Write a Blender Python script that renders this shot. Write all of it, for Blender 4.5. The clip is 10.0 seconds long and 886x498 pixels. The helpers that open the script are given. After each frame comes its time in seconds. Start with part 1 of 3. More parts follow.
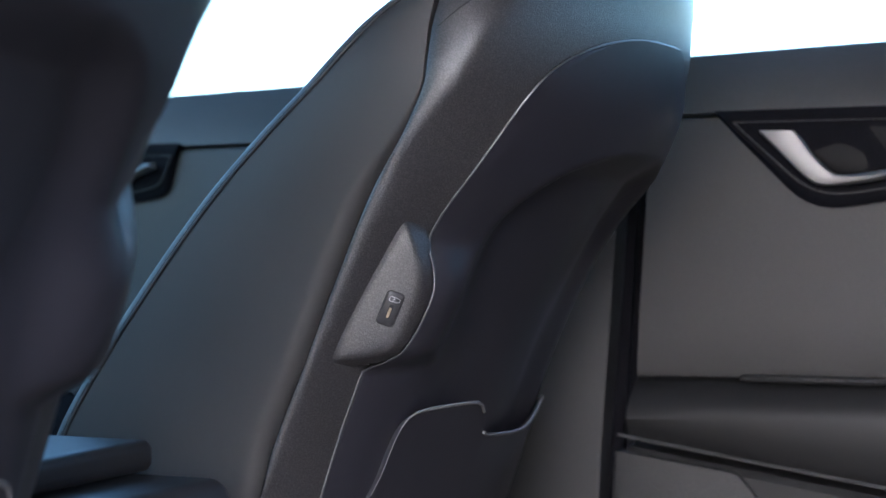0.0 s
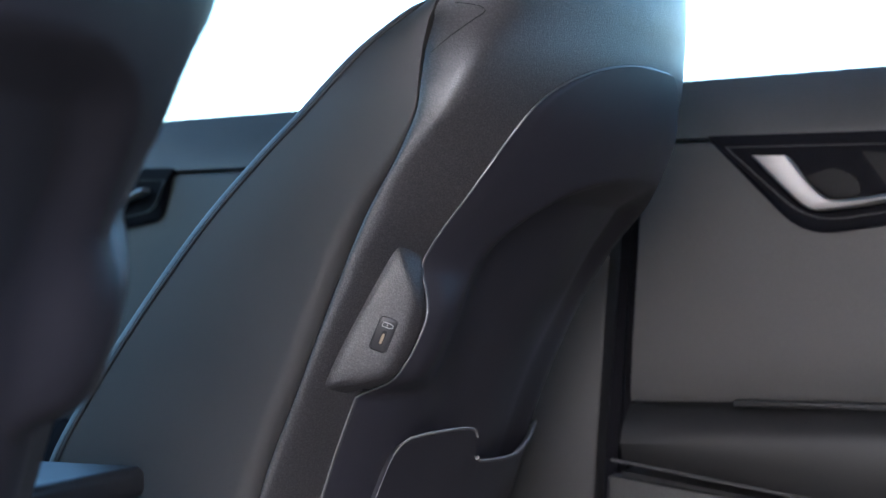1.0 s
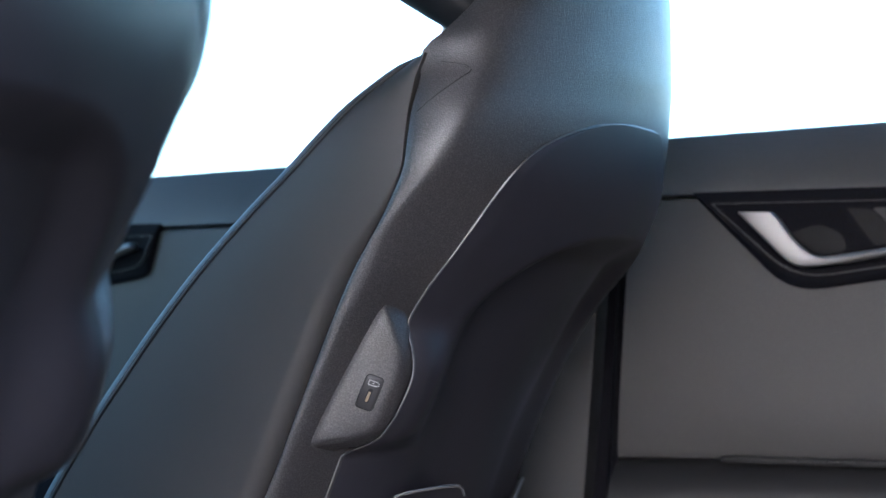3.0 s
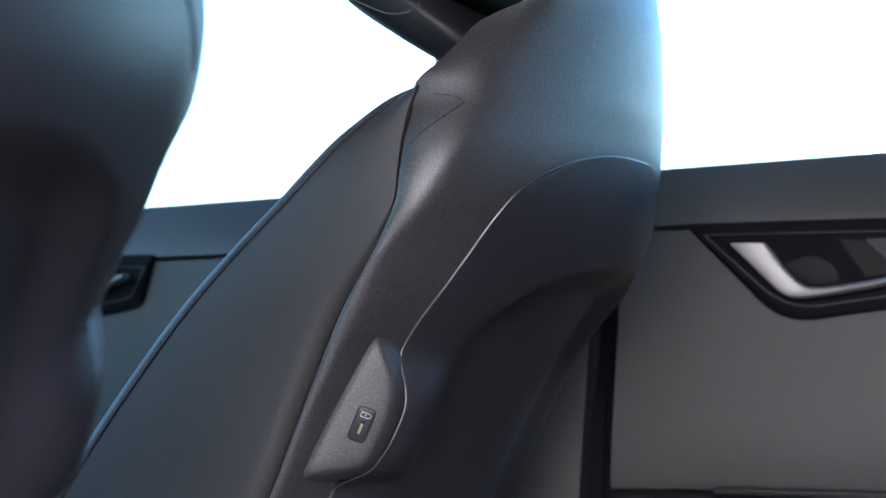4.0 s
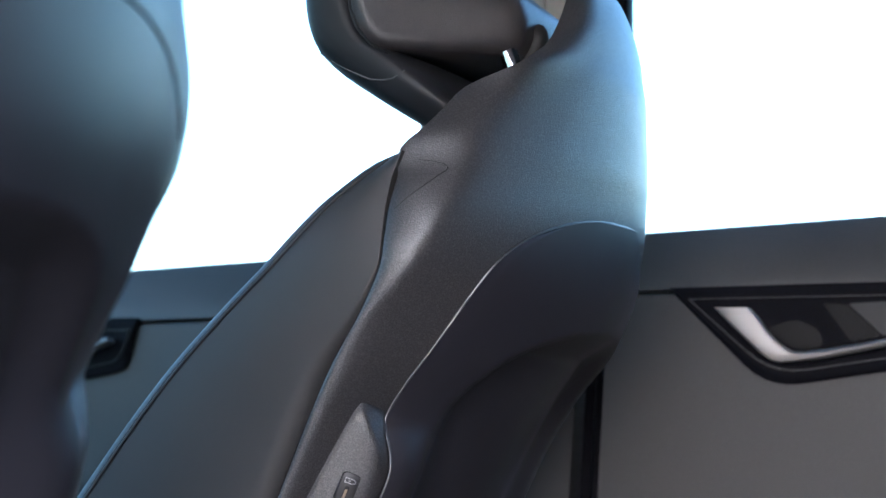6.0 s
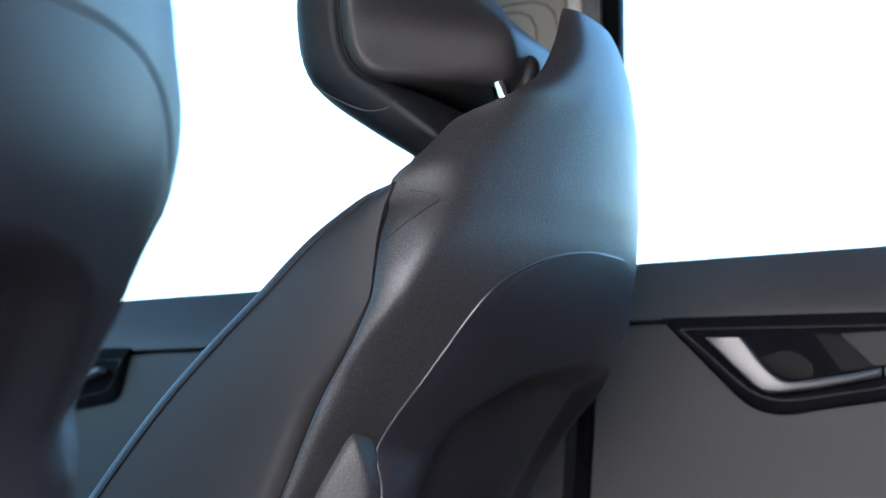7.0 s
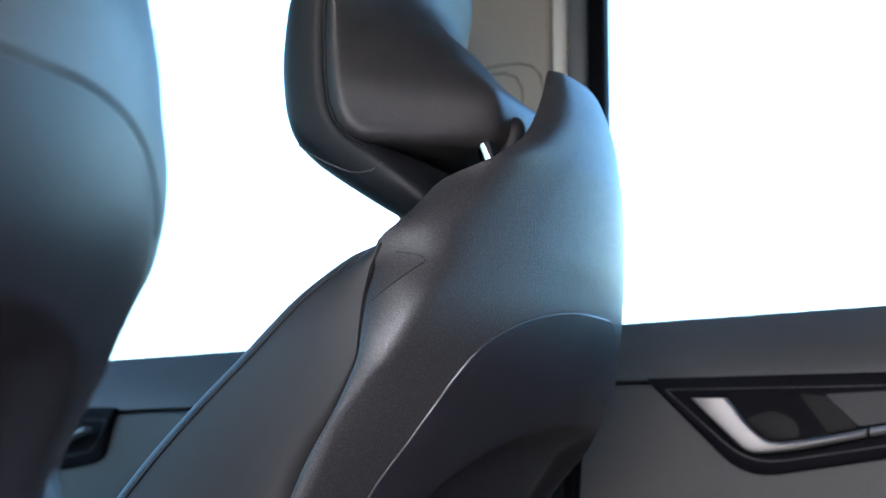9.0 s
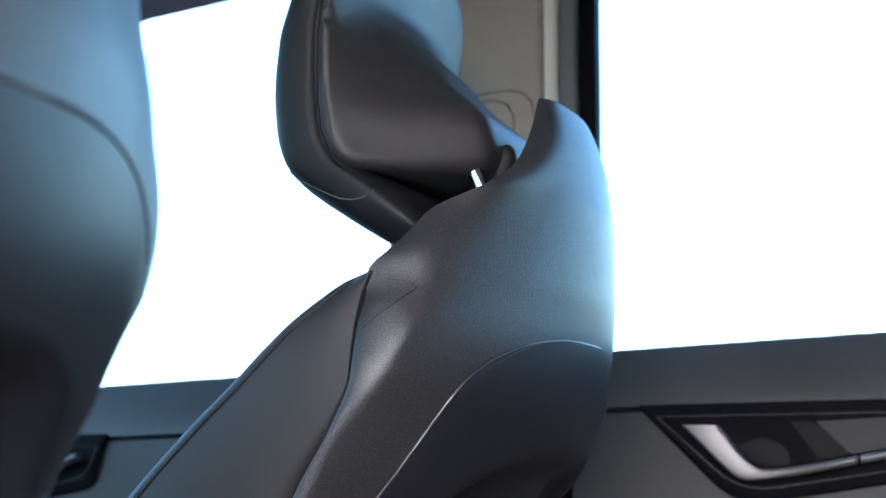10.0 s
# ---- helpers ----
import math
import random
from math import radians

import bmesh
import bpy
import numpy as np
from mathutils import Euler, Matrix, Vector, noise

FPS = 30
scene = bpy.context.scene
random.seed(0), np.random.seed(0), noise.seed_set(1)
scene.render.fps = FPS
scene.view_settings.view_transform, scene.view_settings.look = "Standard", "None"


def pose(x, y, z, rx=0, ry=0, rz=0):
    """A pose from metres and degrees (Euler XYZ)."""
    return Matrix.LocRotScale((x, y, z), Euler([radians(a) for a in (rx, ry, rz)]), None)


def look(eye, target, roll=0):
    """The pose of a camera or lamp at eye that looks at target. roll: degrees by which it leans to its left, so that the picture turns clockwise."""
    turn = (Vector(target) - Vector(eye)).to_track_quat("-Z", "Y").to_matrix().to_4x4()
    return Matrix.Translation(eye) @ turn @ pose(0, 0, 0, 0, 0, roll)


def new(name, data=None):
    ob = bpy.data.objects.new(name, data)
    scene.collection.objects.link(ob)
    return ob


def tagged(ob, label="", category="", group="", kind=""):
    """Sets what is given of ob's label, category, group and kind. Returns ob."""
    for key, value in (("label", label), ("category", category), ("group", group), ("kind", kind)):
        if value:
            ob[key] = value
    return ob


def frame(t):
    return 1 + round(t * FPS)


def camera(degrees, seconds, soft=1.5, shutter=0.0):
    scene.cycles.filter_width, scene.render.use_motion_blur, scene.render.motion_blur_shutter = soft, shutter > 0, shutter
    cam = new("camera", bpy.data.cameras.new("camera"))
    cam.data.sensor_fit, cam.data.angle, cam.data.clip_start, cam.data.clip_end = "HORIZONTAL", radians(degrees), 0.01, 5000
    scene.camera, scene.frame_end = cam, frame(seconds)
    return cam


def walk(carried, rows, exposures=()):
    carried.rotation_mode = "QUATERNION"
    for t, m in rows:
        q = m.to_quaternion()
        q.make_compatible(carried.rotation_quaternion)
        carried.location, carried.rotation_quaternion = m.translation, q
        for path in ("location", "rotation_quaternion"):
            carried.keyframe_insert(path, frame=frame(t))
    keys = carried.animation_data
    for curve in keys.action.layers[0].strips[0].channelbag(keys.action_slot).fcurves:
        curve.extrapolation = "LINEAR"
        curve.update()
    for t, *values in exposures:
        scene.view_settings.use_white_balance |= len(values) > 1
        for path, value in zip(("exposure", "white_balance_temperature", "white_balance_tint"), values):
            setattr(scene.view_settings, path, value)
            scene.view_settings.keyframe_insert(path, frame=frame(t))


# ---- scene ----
cam = camera(27.54, 10.0)
# fairly long lens at a wide aperture: the near seat and the far door are soft
cam.data.dof.use_dof = True
cam.data.dof.focus_distance = 1.22
cam.data.dof.aperture_fstop = 8.0
PATH = [
    (0, (0.0049, 0.0032, 0.9397), (1.8533, 0.7670, 0.9347), 0.06),
    (0.5, (0.0048, 0.0026, 0.9409), (1.8540, 0.7644, 0.9482), 0.06),
    (1, (0.0046, 0.0020, 0.9421), (1.8551, 0.7602, 0.9616), 0.05),
    (1.5, (0.0043, 0.0014, 0.9432), (1.8558, 0.7571, 0.9767), 0.05),
    (2, (0.0041, 0.0007, 0.9443), (1.8562, 0.7539, 0.9921), 0.05),
    (2.5, (0.0038, 0.0001, 0.9454), (1.8569, 0.7498, 1.0076), 0.05),
    (4, (0.0027, -0.0017, 0.9483), (1.8579, 0.7377, 1.0564), 0.04),
    (4.5, (0.0023, -0.0023, 0.9491), (1.8581, 0.7325, 1.0757), 0.04),
    (5, (0.0018, -0.0029, 0.9499), (1.8581, 0.7283, 1.0899), 0.04),
    (5.5, (0.0013, -0.0035, 0.9507), (1.8574, 0.7247, 1.1080), 0.05),
    (7, (-0.0004, -0.0052, 0.9528), (1.8559, 0.7102, 1.1588), 0.05),
    (7.5, (-0.0011, -0.0058, 0.9534), (1.8547, 0.7061, 1.1749), 0.05),
    (8, (-0.0017, -0.0064, 0.9540), (1.8536, 0.7017, 1.1915), 0.06),
    (8.5, (-0.0025, -0.0070, 0.9545), (1.8529, 0.6956, 1.2075), 0.06),
    (9, (-0.0032, -0.0075, 0.9550), (1.8510, 0.6922, 1.2240), 0.07),
    (9.5, (-0.0040, -0.0081, 0.9554), (1.8503, 0.6861, 1.2377), 0.07),
    (10, (-0.0048, -0.0087, 0.9558), (1.8488, 0.6813, 1.2528), 0.08),
]
walk(cam, [(t, look(eye, target, roll)) for t, eye, target, roll in PATH], [(0.0, 3.13, 5560, 17), (10.0, 3.13, 5560, 17)])

# ---- light ----
# hazy bright day: a soft sun behind the open rear door, cool sky beyond the far windows and the windscreen
SUN_UP, SUN_TURN = radians(36), radians(258)
world = bpy.data.worlds.new("sky")
scene.world = world
world.use_nodes = True
wn = world.node_tree.nodes
wl = world.node_tree.links
sky = wn.new("ShaderNodeTexSky")
sky.sky_type = "NISHITA"
sky.sun_disc = False
sky.sun_elevation, sky.sun_rotation = SUN_UP, SUN_TURN
sky.air_density, sky.dust_density, sky.ozone_density = 1.0, 2.0, 1.0
wl.new(sky.outputs["Color"], wn["Background"].inputs["Color"])
wn["Background"].inputs["Strength"].default_value = 0.15
sun_data = bpy.data.lights.new("sun", "SUN")
sun_data.energy, sun_data.angle, sun_data.color = 0.5, radians(14), (1.0, 0.90, 0.78)
sun = new("sun", sun_data)
sun.matrix_world = look((math.sin(SUN_TURN) * math.cos(SUN_UP) * 20, math.cos(SUN_TURN) * math.cos(SUN_UP) * 20, math.sin(SUN_UP) * 20), (0, 0, 0))

# ---- materials ----


def material(name, colour, rough=0.5, metal=0.0, spec=0.5, grain=0.0, grain_size=900.0, vary=0.12, patch=14.0, coat=0.0, speck=None):
    m = bpy.data.materials.new(name)
    m.use_nodes = True
    n, l = m.node_tree.nodes, m.node_tree.links
    b = n["Principled BSDF"]
    tc = n.new("ShaderNodeTexCoord")
    big = n.new("ShaderNodeTexNoise")
    big.inputs["Scale"].default_value, big.inputs["Detail"].default_value = patch, 4
    l.new(tc.outputs["Object"], big.inputs["Vector"])
    ramp = n.new("ShaderNodeMapRange")
    ramp.inputs["From Min"].default_value, ramp.inputs["From Max"].default_value = 0.3, 0.7
    ramp.inputs["To Min"].default_value, ramp.inputs["To Max"].default_value = 1 - vary, 1 + vary
    l.new(big.outputs["Fac"], ramp.inputs["Value"])
    mul = n.new("ShaderNodeVectorMath")
    mul.operation = "SCALE"
    mul.inputs[0].default_value = colour
    l.new(ramp.outputs["Result"], mul.inputs["Scale"])
    l.new(mul.outputs["Vector"], b.inputs["Base Color"])
    rr = n.new("ShaderNodeMapRange")
    rr.inputs["From Min"].default_value, rr.inputs["From Max"].default_value = 0.3, 0.7
    rr.inputs["To Min"].default_value, rr.inputs["To Max"].default_value = rough * 0.93, min(1, rough * 1.07)
    l.new(big.outputs["Fac"], rr.inputs["Value"])
    l.new(rr.outputs["Result"], b.inputs["Roughness"])
    b.inputs["Metallic"].default_value = metal
    b.inputs["Specular IOR Level"].default_value = spec
    b.inputs["Coat Weight"].default_value = coat
    if grain:
        v = n.new("ShaderNodeTexVoronoi")
        v.inputs["Scale"].default_value = grain_size
        v.feature = "F1"
        fine = n.new("ShaderNodeTexNoise")
        fine.inputs["Scale"].default_value, fine.inputs["Detail"].default_value = grain_size * 0.8, 3
        l.new(tc.outputs["Object"], v.inputs["Vector"])
        l.new(tc.outputs["Object"], fine.inputs["Vector"])
        add = n.new("ShaderNodeMath")
        add.operation = "MULTIPLY_ADD"
        add.inputs[1].default_value = 0.15
        l.new(fine.outputs["Fac"], add.inputs[0])
        l.new(v.outputs["Distance"], add.inputs[2])
        # the grain's small glints, put into the base colour as lighter and darker specks
        glint_spots = n.new("ShaderNodeMapRange")
        amount = min(1.0, grain) * 0.5 if speck is None else speck
        glint_spots.inputs["From Min"].default_value, glint_spots.inputs["From Max"].default_value = 0.1, 0.9
        glint_spots.inputs["To Min"].default_value, glint_spots.inputs["To Max"].default_value = 1 - amount, 1 + amount
        l.new(v.outputs["Distance"], glint_spots.inputs["Value"])
        both = n.new("ShaderNodeMath")
        both.operation = "MULTIPLY"
        l.new(ramp.outputs["Result"], both.inputs[0])
        l.new(glint_spots.outputs["Result"], both.inputs[1])
        l.new(both.outputs["Value"], mul.inputs["Scale"])
        bump = n.new("ShaderNodeBump")
        bump.inputs["Strength"].default_value, bump.inputs["Distance"].default_value = min(1.0, grain), 0.00035 * max(1.0, grain)
        l.new(add.outputs["Value"], bump.inputs["Height"])
        l.new(bump.outputs["Normal"], b.inputs["Normal"])
    return m


LEATHER = material("seat_leather", (0.0395, 0.0370, 0.0350), 0.52, grain=0.06, grain_size=1300, vary=0.06)
GRAINED = material("grained_plastic", (0.0310, 0.0292, 0.0302), 0.42, spec=0.95, grain=0.45, grain_size=1050, speck=1.0, vary=0.06)
HEADSKIN = material("headrest_leather", (0.0125, 0.0130, 0.0150), 0.52, spec=0.35, grain=0.06, grain_size=1300, vary=0.06)
COVER = material("headrest_cover_skin", (0.041, 0.037, 0.037), 0.42, grain=0.35, grain_size=1300, vary=0.14, patch=60)
# black panel; the bluish lift puts the veil of glare into its colour
BACKPANEL = material("soft_back_panel", (0.0172, 0.0166, 0.0215), 0.42, spec=0.55, grain=0.15, grain_size=2200, vary=0.06)
SATIN = material("satin_silver_edge", (0.21, 0.21, 0.21), 0.5, 1.0)
CHROME = material("satin_chrome", (0.37, 0.36, 0.35), 0.60, 1.0)
BRIGHT = material("polished_chrome", (0.8, 0.8, 0.8), 0.07, 1.0)
MATTE = material("matte_black_plastic", (0.007, 0.007, 0.008), 0.6, spec=0.25, grain=0.2, grain_size=1200)
DOOR = material("door_soft_panel", (0.037, 0.0365, 0.035), 0.6, grain=0.25, grain_size=900, vary=0.08)
DOORLOW = material("lower_door_plastic", (0.0105, 0.0103, 0.0105), 0.6, grain=0.5, grain_size=900, vary=0.08)
DOORCAP = material("door_cap_plastic", (0.043, 0.044, 0.044), 0.5, grain=0.3, grain_size=900, vary=0.08)
ARMREST = material("door_armrest_skin", (0.0100, 0.0100, 0.0102), 0.55, spec=0.35, grain=0.2, grain_size=900, vary=0.08)
CREAM = material("pillar_trim_fabric", (0.36, 0.330, 0.300), 0.85, grain=0.12, grain_size=700, vary=0.05)
PALE = material("pale_pillar_edge", (0.74, 0.72, 0.68), 0.7, grain=0.2, grain_size=700, vary=0.04)
RUBBER = material("door_seal_rubber", (0.13, 0.14, 0.15), 0.6, grain=0.2)
BLACKSEAL = material("black_seal", (0.0025, 0.0025, 0.0045), 0.7, spec=0.1)
GRIP = material("grip_plastic", (0.0045, 0.0043, 0.0046), 0.6, spec=0.2, grain=0.2, grain_size=900)
ARMPAD = material("armrest_skin", (0.0208, 0.0208, 0.0224), 0.46, spec=0.4, grain=0.1, grain_size=1300)
PILLARLOW = material("lower_pillar_plastic", (0.0091, 0.0091, 0.0098), 0.6, grain=0.3, grain_size=900)
GROOVE = material("trim_groove", (0.15, 0.135, 0.12), 0.8)
CARPET = material("carpet", (0.02, 0.02, 0.02), 0.95, grain=0.6, grain_size=500)
# pale plastic edge, its highlight put into the base colour
EDGE = material("pale_edge_highlight", (0.1320, 0.1320, 0.1320), 0.35)
THREAD = material("stitch_thread", (0.0850, 0.0850, 0.0850), 0.7)
SEAM = material("seam_shadow_gap", (0.010, 0.010, 0.011), 0.8)
INSERT = material("port_insert_plastic", (0.026, 0.025, 0.026), 0.42, grain=0.12, grain_size=2500)
ICON = material("printed_icon", (0.3850, 0.3850, 0.3850), 0.6)
GOLD = material("contact_metal", (0.26, 0.21, 0.15), 0.45, 1.0)
CONCRETE = material("pale_ground", (0.16, 0.16, 0.155), 0.9, patch=0.6)

def window_glass(name, tint):
    """Tinted car glass: light passes through, with a faint mirror on its surface."""
    m = bpy.data.materials.new(name)
    m.use_nodes = True
    n, l = m.node_tree.nodes, m.node_tree.links
    clear = n.new("ShaderNodeBsdfTransparent")
    clear.inputs["Color"].default_value = (*tint, 1)
    shine = n.new("ShaderNodeBsdfGlossy")
    shine.inputs["Roughness"].default_value = 0.02
    pane_mix = n.new("ShaderNodeMixShader")
    pane_mix.inputs["Fac"].default_value = 0.05
    l.new(clear.outputs["BSDF"], pane_mix.inputs[1])
    l.new(shine.outputs["BSDF"], pane_mix.inputs[2])
    l.new(pane_mix.outputs["Shader"], n["Material Output"].inputs["Surface"])
    return m


glass = window_glass("window_glass", (0.738, 0.875, 0.870))
# darker copy for one unseen pane, added to dim the light it lets in
dimming_glass = window_glass("dimming_window_glass", (0.40, 0.48, 0.475))

# ---- mesh helpers ----


def mesh_object(name, bm, mat, sharp=40.0):
    bmesh.ops.recalc_face_normals(bm, faces=bm.faces)
    me = bpy.data.meshes.new(name)
    bm.to_mesh(me)
    bm.free()
    me.materials.append(mat)
    me.shade_smooth()
    me.set_sharp_from_angle(angle=radians(sharp))
    return new(name, me)


def thing(name, place, label, category, group="", kind=""):
    ob = new(name)
    ob.location = place
    ob.empty_display_size = 0.05
    return tagged(ob, label, category, group, kind)


def part(name, bm, mat, parent, label="", sharp=40.0):
    """A bmesh in world metres as one mesh under a thing or a part."""
    origin = Vector(parent.get("origin", parent.location))
    bmesh.ops.translate(bm, vec=-origin, verts=bm.verts)
    ob = mesh_object(name, bm, mat, sharp)
    ob.parent = parent
    ob["origin"] = tuple(origin)
    if label:
        tagged(ob, label)
    return ob


def whole(name, bm, mat, label, category, group="", kind="", sharp=40.0):
    return tagged(mesh_object(name, bm, mat, sharp), label, category, group, kind)


def hermite(tab, x):
    """A smooth curve through a table of (x, value)."""
    n = len(tab)
    if x <= tab[0][0]:
        return tab[0][1]
    if x >= tab[-1][0]:
        return tab[-1][1]
    i = next(i for i in range(n - 1) if tab[i][0] <= x <= tab[i + 1][0])

    def slope(j):
        if j == 0 or j == n - 1:
            a, b = (0, 1) if j == 0 else (n - 2, n - 1)
            return (tab[b][1] - tab[a][1]) / (tab[b][0] - tab[a][0])
        d0 = (tab[j][1] - tab[j - 1][1]) / (tab[j][0] - tab[j - 1][0])
        d1 = (tab[j + 1][1] - tab[j][1]) / (tab[j + 1][0] - tab[j][0])
        return 0.0 if d0 * d1 <= 0 else 2 * d0 * d1 / (d0 + d1)

    (x0, y0), (x1, y1) = tab[i], tab[i + 1]
    h, u = x1 - x0, (x - x0) / (x1 - x0)
    return ((2 * u**3 - 3 * u**2 + 1) * y0 + (u**3 - 2 * u**2 + u) * h * slope(i)
            + (-2 * u**3 + 3 * u**2) * y1 + (u**3 - u**2) * h * slope(i + 1))


def smooth(a, b, x):
    u = min(1, max(0, (x - a) / (b - a)))
    return u * u * (3 - 2 * u)


def loft(rings, closed=True, caps=True):
    bm = bmesh.new()
    rows = [[bm.verts.new(p) for p in ring] for ring in rings]
    n = len(rows[0])
    for a, b in zip(rows, rows[1:]):
        for i in range(n if closed else n - 1):
            j = (i + 1) % n
            bm.faces.new((a[i], a[j], b[j], b[i]))
    if caps and closed:
        bm.faces.new(rows[0])
        bm.faces.new(rows[-1])
    return bm


def box(x0, x1, y0, y1, z0, z1, bevel=0.0, segments=3):
    bm = bmesh.new()
    bmesh.ops.create_cube(bm, size=1)
    bmesh.ops.scale(bm, vec=(x1 - x0, y1 - y0, z1 - z0), verts=bm.verts)
    bmesh.ops.translate(bm, vec=((x0 + x1) / 2, (y0 + y1) / 2, (z0 + z1) / 2), verts=bm.verts)
    if bevel:
        bmesh.ops.bevel(bm, geom=bm.edges[:], offset=bevel, segments=segments, affect="EDGES", profile=0.5)
    return bm


def tube(points, radius, sides=8, flat=1.0):
    """A round bead along a line of points, with closed ends."""
    pts = [Vector(p) for p in points]
    rings, up = [], Vector((0.13, 0.31, 0.94))
    for i, p in enumerate(pts):
        d = (pts[min(i + 1, len(pts) - 1)] - pts[max(i - 1, 0)]).normalized()
        a = d.cross(up).normalized()
        b = a.cross(d)
        r = radius(i / (len(pts) - 1)) if callable(radius) else radius
        rings.append([p + a * r * math.cos(q) + b * r * flat * math.sin(q) for q in [2 * math.pi * k / sides for k in range(sides)]])
    return loft(rings)


def slab(outline, axis, lo, hi, bevel=0.0, segments=2):
    """A flat plate: an outline in the plane across the axis, from lo to hi along it."""
    bm = bmesh.new()

    def at(a, b, c):
        return {"x": (c, a, b), "y": (a, c, b), "z": (a, b, c)}[axis]

    low = [bm.verts.new(at(a, b, lo)) for a, b in outline]
    high = [bm.verts.new(at(a, b, hi)) for a, b in outline]
    bm.faces.new(low)
    bm.faces.new(high)
    for i in range(len(outline)):
        j = (i + 1) % len(outline)
        bm.faces.new((low[i], low[j], high[j], high[i]))
    if bevel:
        bmesh.ops.recalc_face_normals(bm, faces=bm.faces)
        bmesh.ops.bevel(bm, geom=bm.edges[:], offset=bevel, segments=segments, affect="EDGES", profile=0.5)
    return bm


def rounded(points, radius, steps=5):
    """An outline with its corners rounded."""
    out, n = [], len(points)
    for i in range(n):
        p, a, b = (Vector(points[k % n]) for k in (i, i - 1, i + 1))
        r = radius[i] if isinstance(radius, (list, tuple)) else radius
        da, db = (a - p), (b - p)
        ra, rb = min(r, da.length * 0.48), min(r, db.length * 0.48)
        s, e = p + da.normalized() * ra, p + db.normalized() * rb
        for k in range(steps + 1):
            u = k / steps
            out.append(tuple((1 - u) ** 2 * s + 2 * u * (1 - u) * p + u * u * e))
    return out


# ---- the cabin ----
SEAT_X, SEAT_GAP = 1.28, 0.760
CAR_MID = SEAT_X - SEAT_GAP / 2
WALL = 1.58
FLOOR = 0.34


def belt(y):
    return 1.1275 - 0.0365 * y


whole("ground", slab([(-60, -60), (60, -60), (60, 60), (-60, 60)], "z", -0.2, 0.0), CONCRETE, "pale paved ground outside the car", "ground", kind="structure")
whole("floor", box(0.10, 1.70, -1.2, 1.95, FLOOR - 0.06, FLOOR), CARPET, "dark carpeted cabin floor", "floor", kind="structure")
whole("ceiling", box(0.12, 1.58, -1.2, 1.25, 1.53, 1.57, 0.01), CREAM, "light grey headliner", "ceiling", kind="structure")


def door_panel(y0, y1, name, label, top_trim):
    """An inner door panel: cap, groove, soft panel, armrest shelf and lower pocket, from sill to belt."""
    door = thing(name, (WALL, (y0 + y1) / 2, FLOOR), label, "car door", kind="structure")
    cap_low = top_trim
    cap = []
    for k in range(25):
        y = y0 + (y1 - y0) * k / 24
        b, c = belt(y), cap_low(y)
        cap.append([(WALL + 0.047, y, b - 0.004), (WALL + 0.042, y, b + 0.0005), (WALL + 0.036, y, b), (WALL + 0.031, y, b - 0.005),
                    (WALL + 0.017, y, b * 0.55 + c * 0.45), (WALL + 0.003, y, c + 0.008), (WALL + 0.002, y, c + 0.002),
                    (WALL + 0.008, y, c), (WALL + 0.05, y, c)])
    part("door_cap", loft(cap), DOORCAP, door, "dark plastic window ledge")
    main = []
    for k in range(25):
        y = y0 + (y1 - y0) * k / 24
        c = cap_low(y)
        a = 0.822 - 0.02 * (y - 0.3)
        main.append([(WALL + 0.05, y, c - 0.0012), (WALL + 0.010, y, c - 0.0012), (WALL + 0.003, y, c - 0.003), (WALL + 0.001, y, c - 0.007),
                     (WALL, y, 0.95), (WALL - 0.002, y, 0.88), (WALL, y, a + 0.01), (WALL + 0.004, y, a + 0.002), (WALL + 0.05, y, a)])
    part("soft_panel", loft(main), DOOR, door, "grey soft-touch door card")
    back = slab([(y0, FLOOR), (y1, FLOOR), (y1, belt(y1) - 0.01), (y0, belt(y0) - 0.01)], "x", WALL + 0.03, WALL + 0.12)
    part("door_shell", back, MATTE, door, "black inner door shell")
    arm = []
    for k in range(25):
        y = y0 + (y1 - y0) * k / 24
        a = 0.822 - 0.02 * (y - 0.3)
        low = 0.695 + 0.155 * y
        arm.append([(WALL + 0.03, y, a - 0.0005), (WALL + 0.004, y, a - 0.0008), (WALL - 0.008, y, a - 0.008), (WALL - 0.022, y, a - 0.022),
                    (WALL - 0.026, y, a - 0.034), (WALL - 0.020, y, low + 0.012), (WALL - 0.016, y, low + 0.005), (WALL + 0.03, y, low + 0.004)])
    part("armrest", loft(arm), ARMREST, door, "dark padded armrest ledge")
    lower = []
    for k in range(25):
        y = y0 + (y1 - y0) * k / 24
        low = 0.695 + 0.155 * y
        lower.append([(WALL + 0.03, y, low - 0.006), (WALL - 0.012, y, low - 0.006), (WALL - 0.018, y, low - 0.012), (WALL - 0.010, y, 0.6),
                      (WALL - 0.002, y, FLOOR + 0.02), (WALL + 0.03, y, FLOOR + 0.02)])
    part("lower_panel", loft(lower), DOORLOW, door, "dark grey lower door card")
    return door


# the door's front edge leans forwards towards the sill
def lean(ob, y_edge):
    for child in ob.children:
        for v in child.data.vertices:
            y = v.co.y + ob.location.y
            z = v.co.z + ob.location.z
            v.co.y += smooth(y_edge - 0.5, y_edge, y) * 0.056 * (1.05 - z)


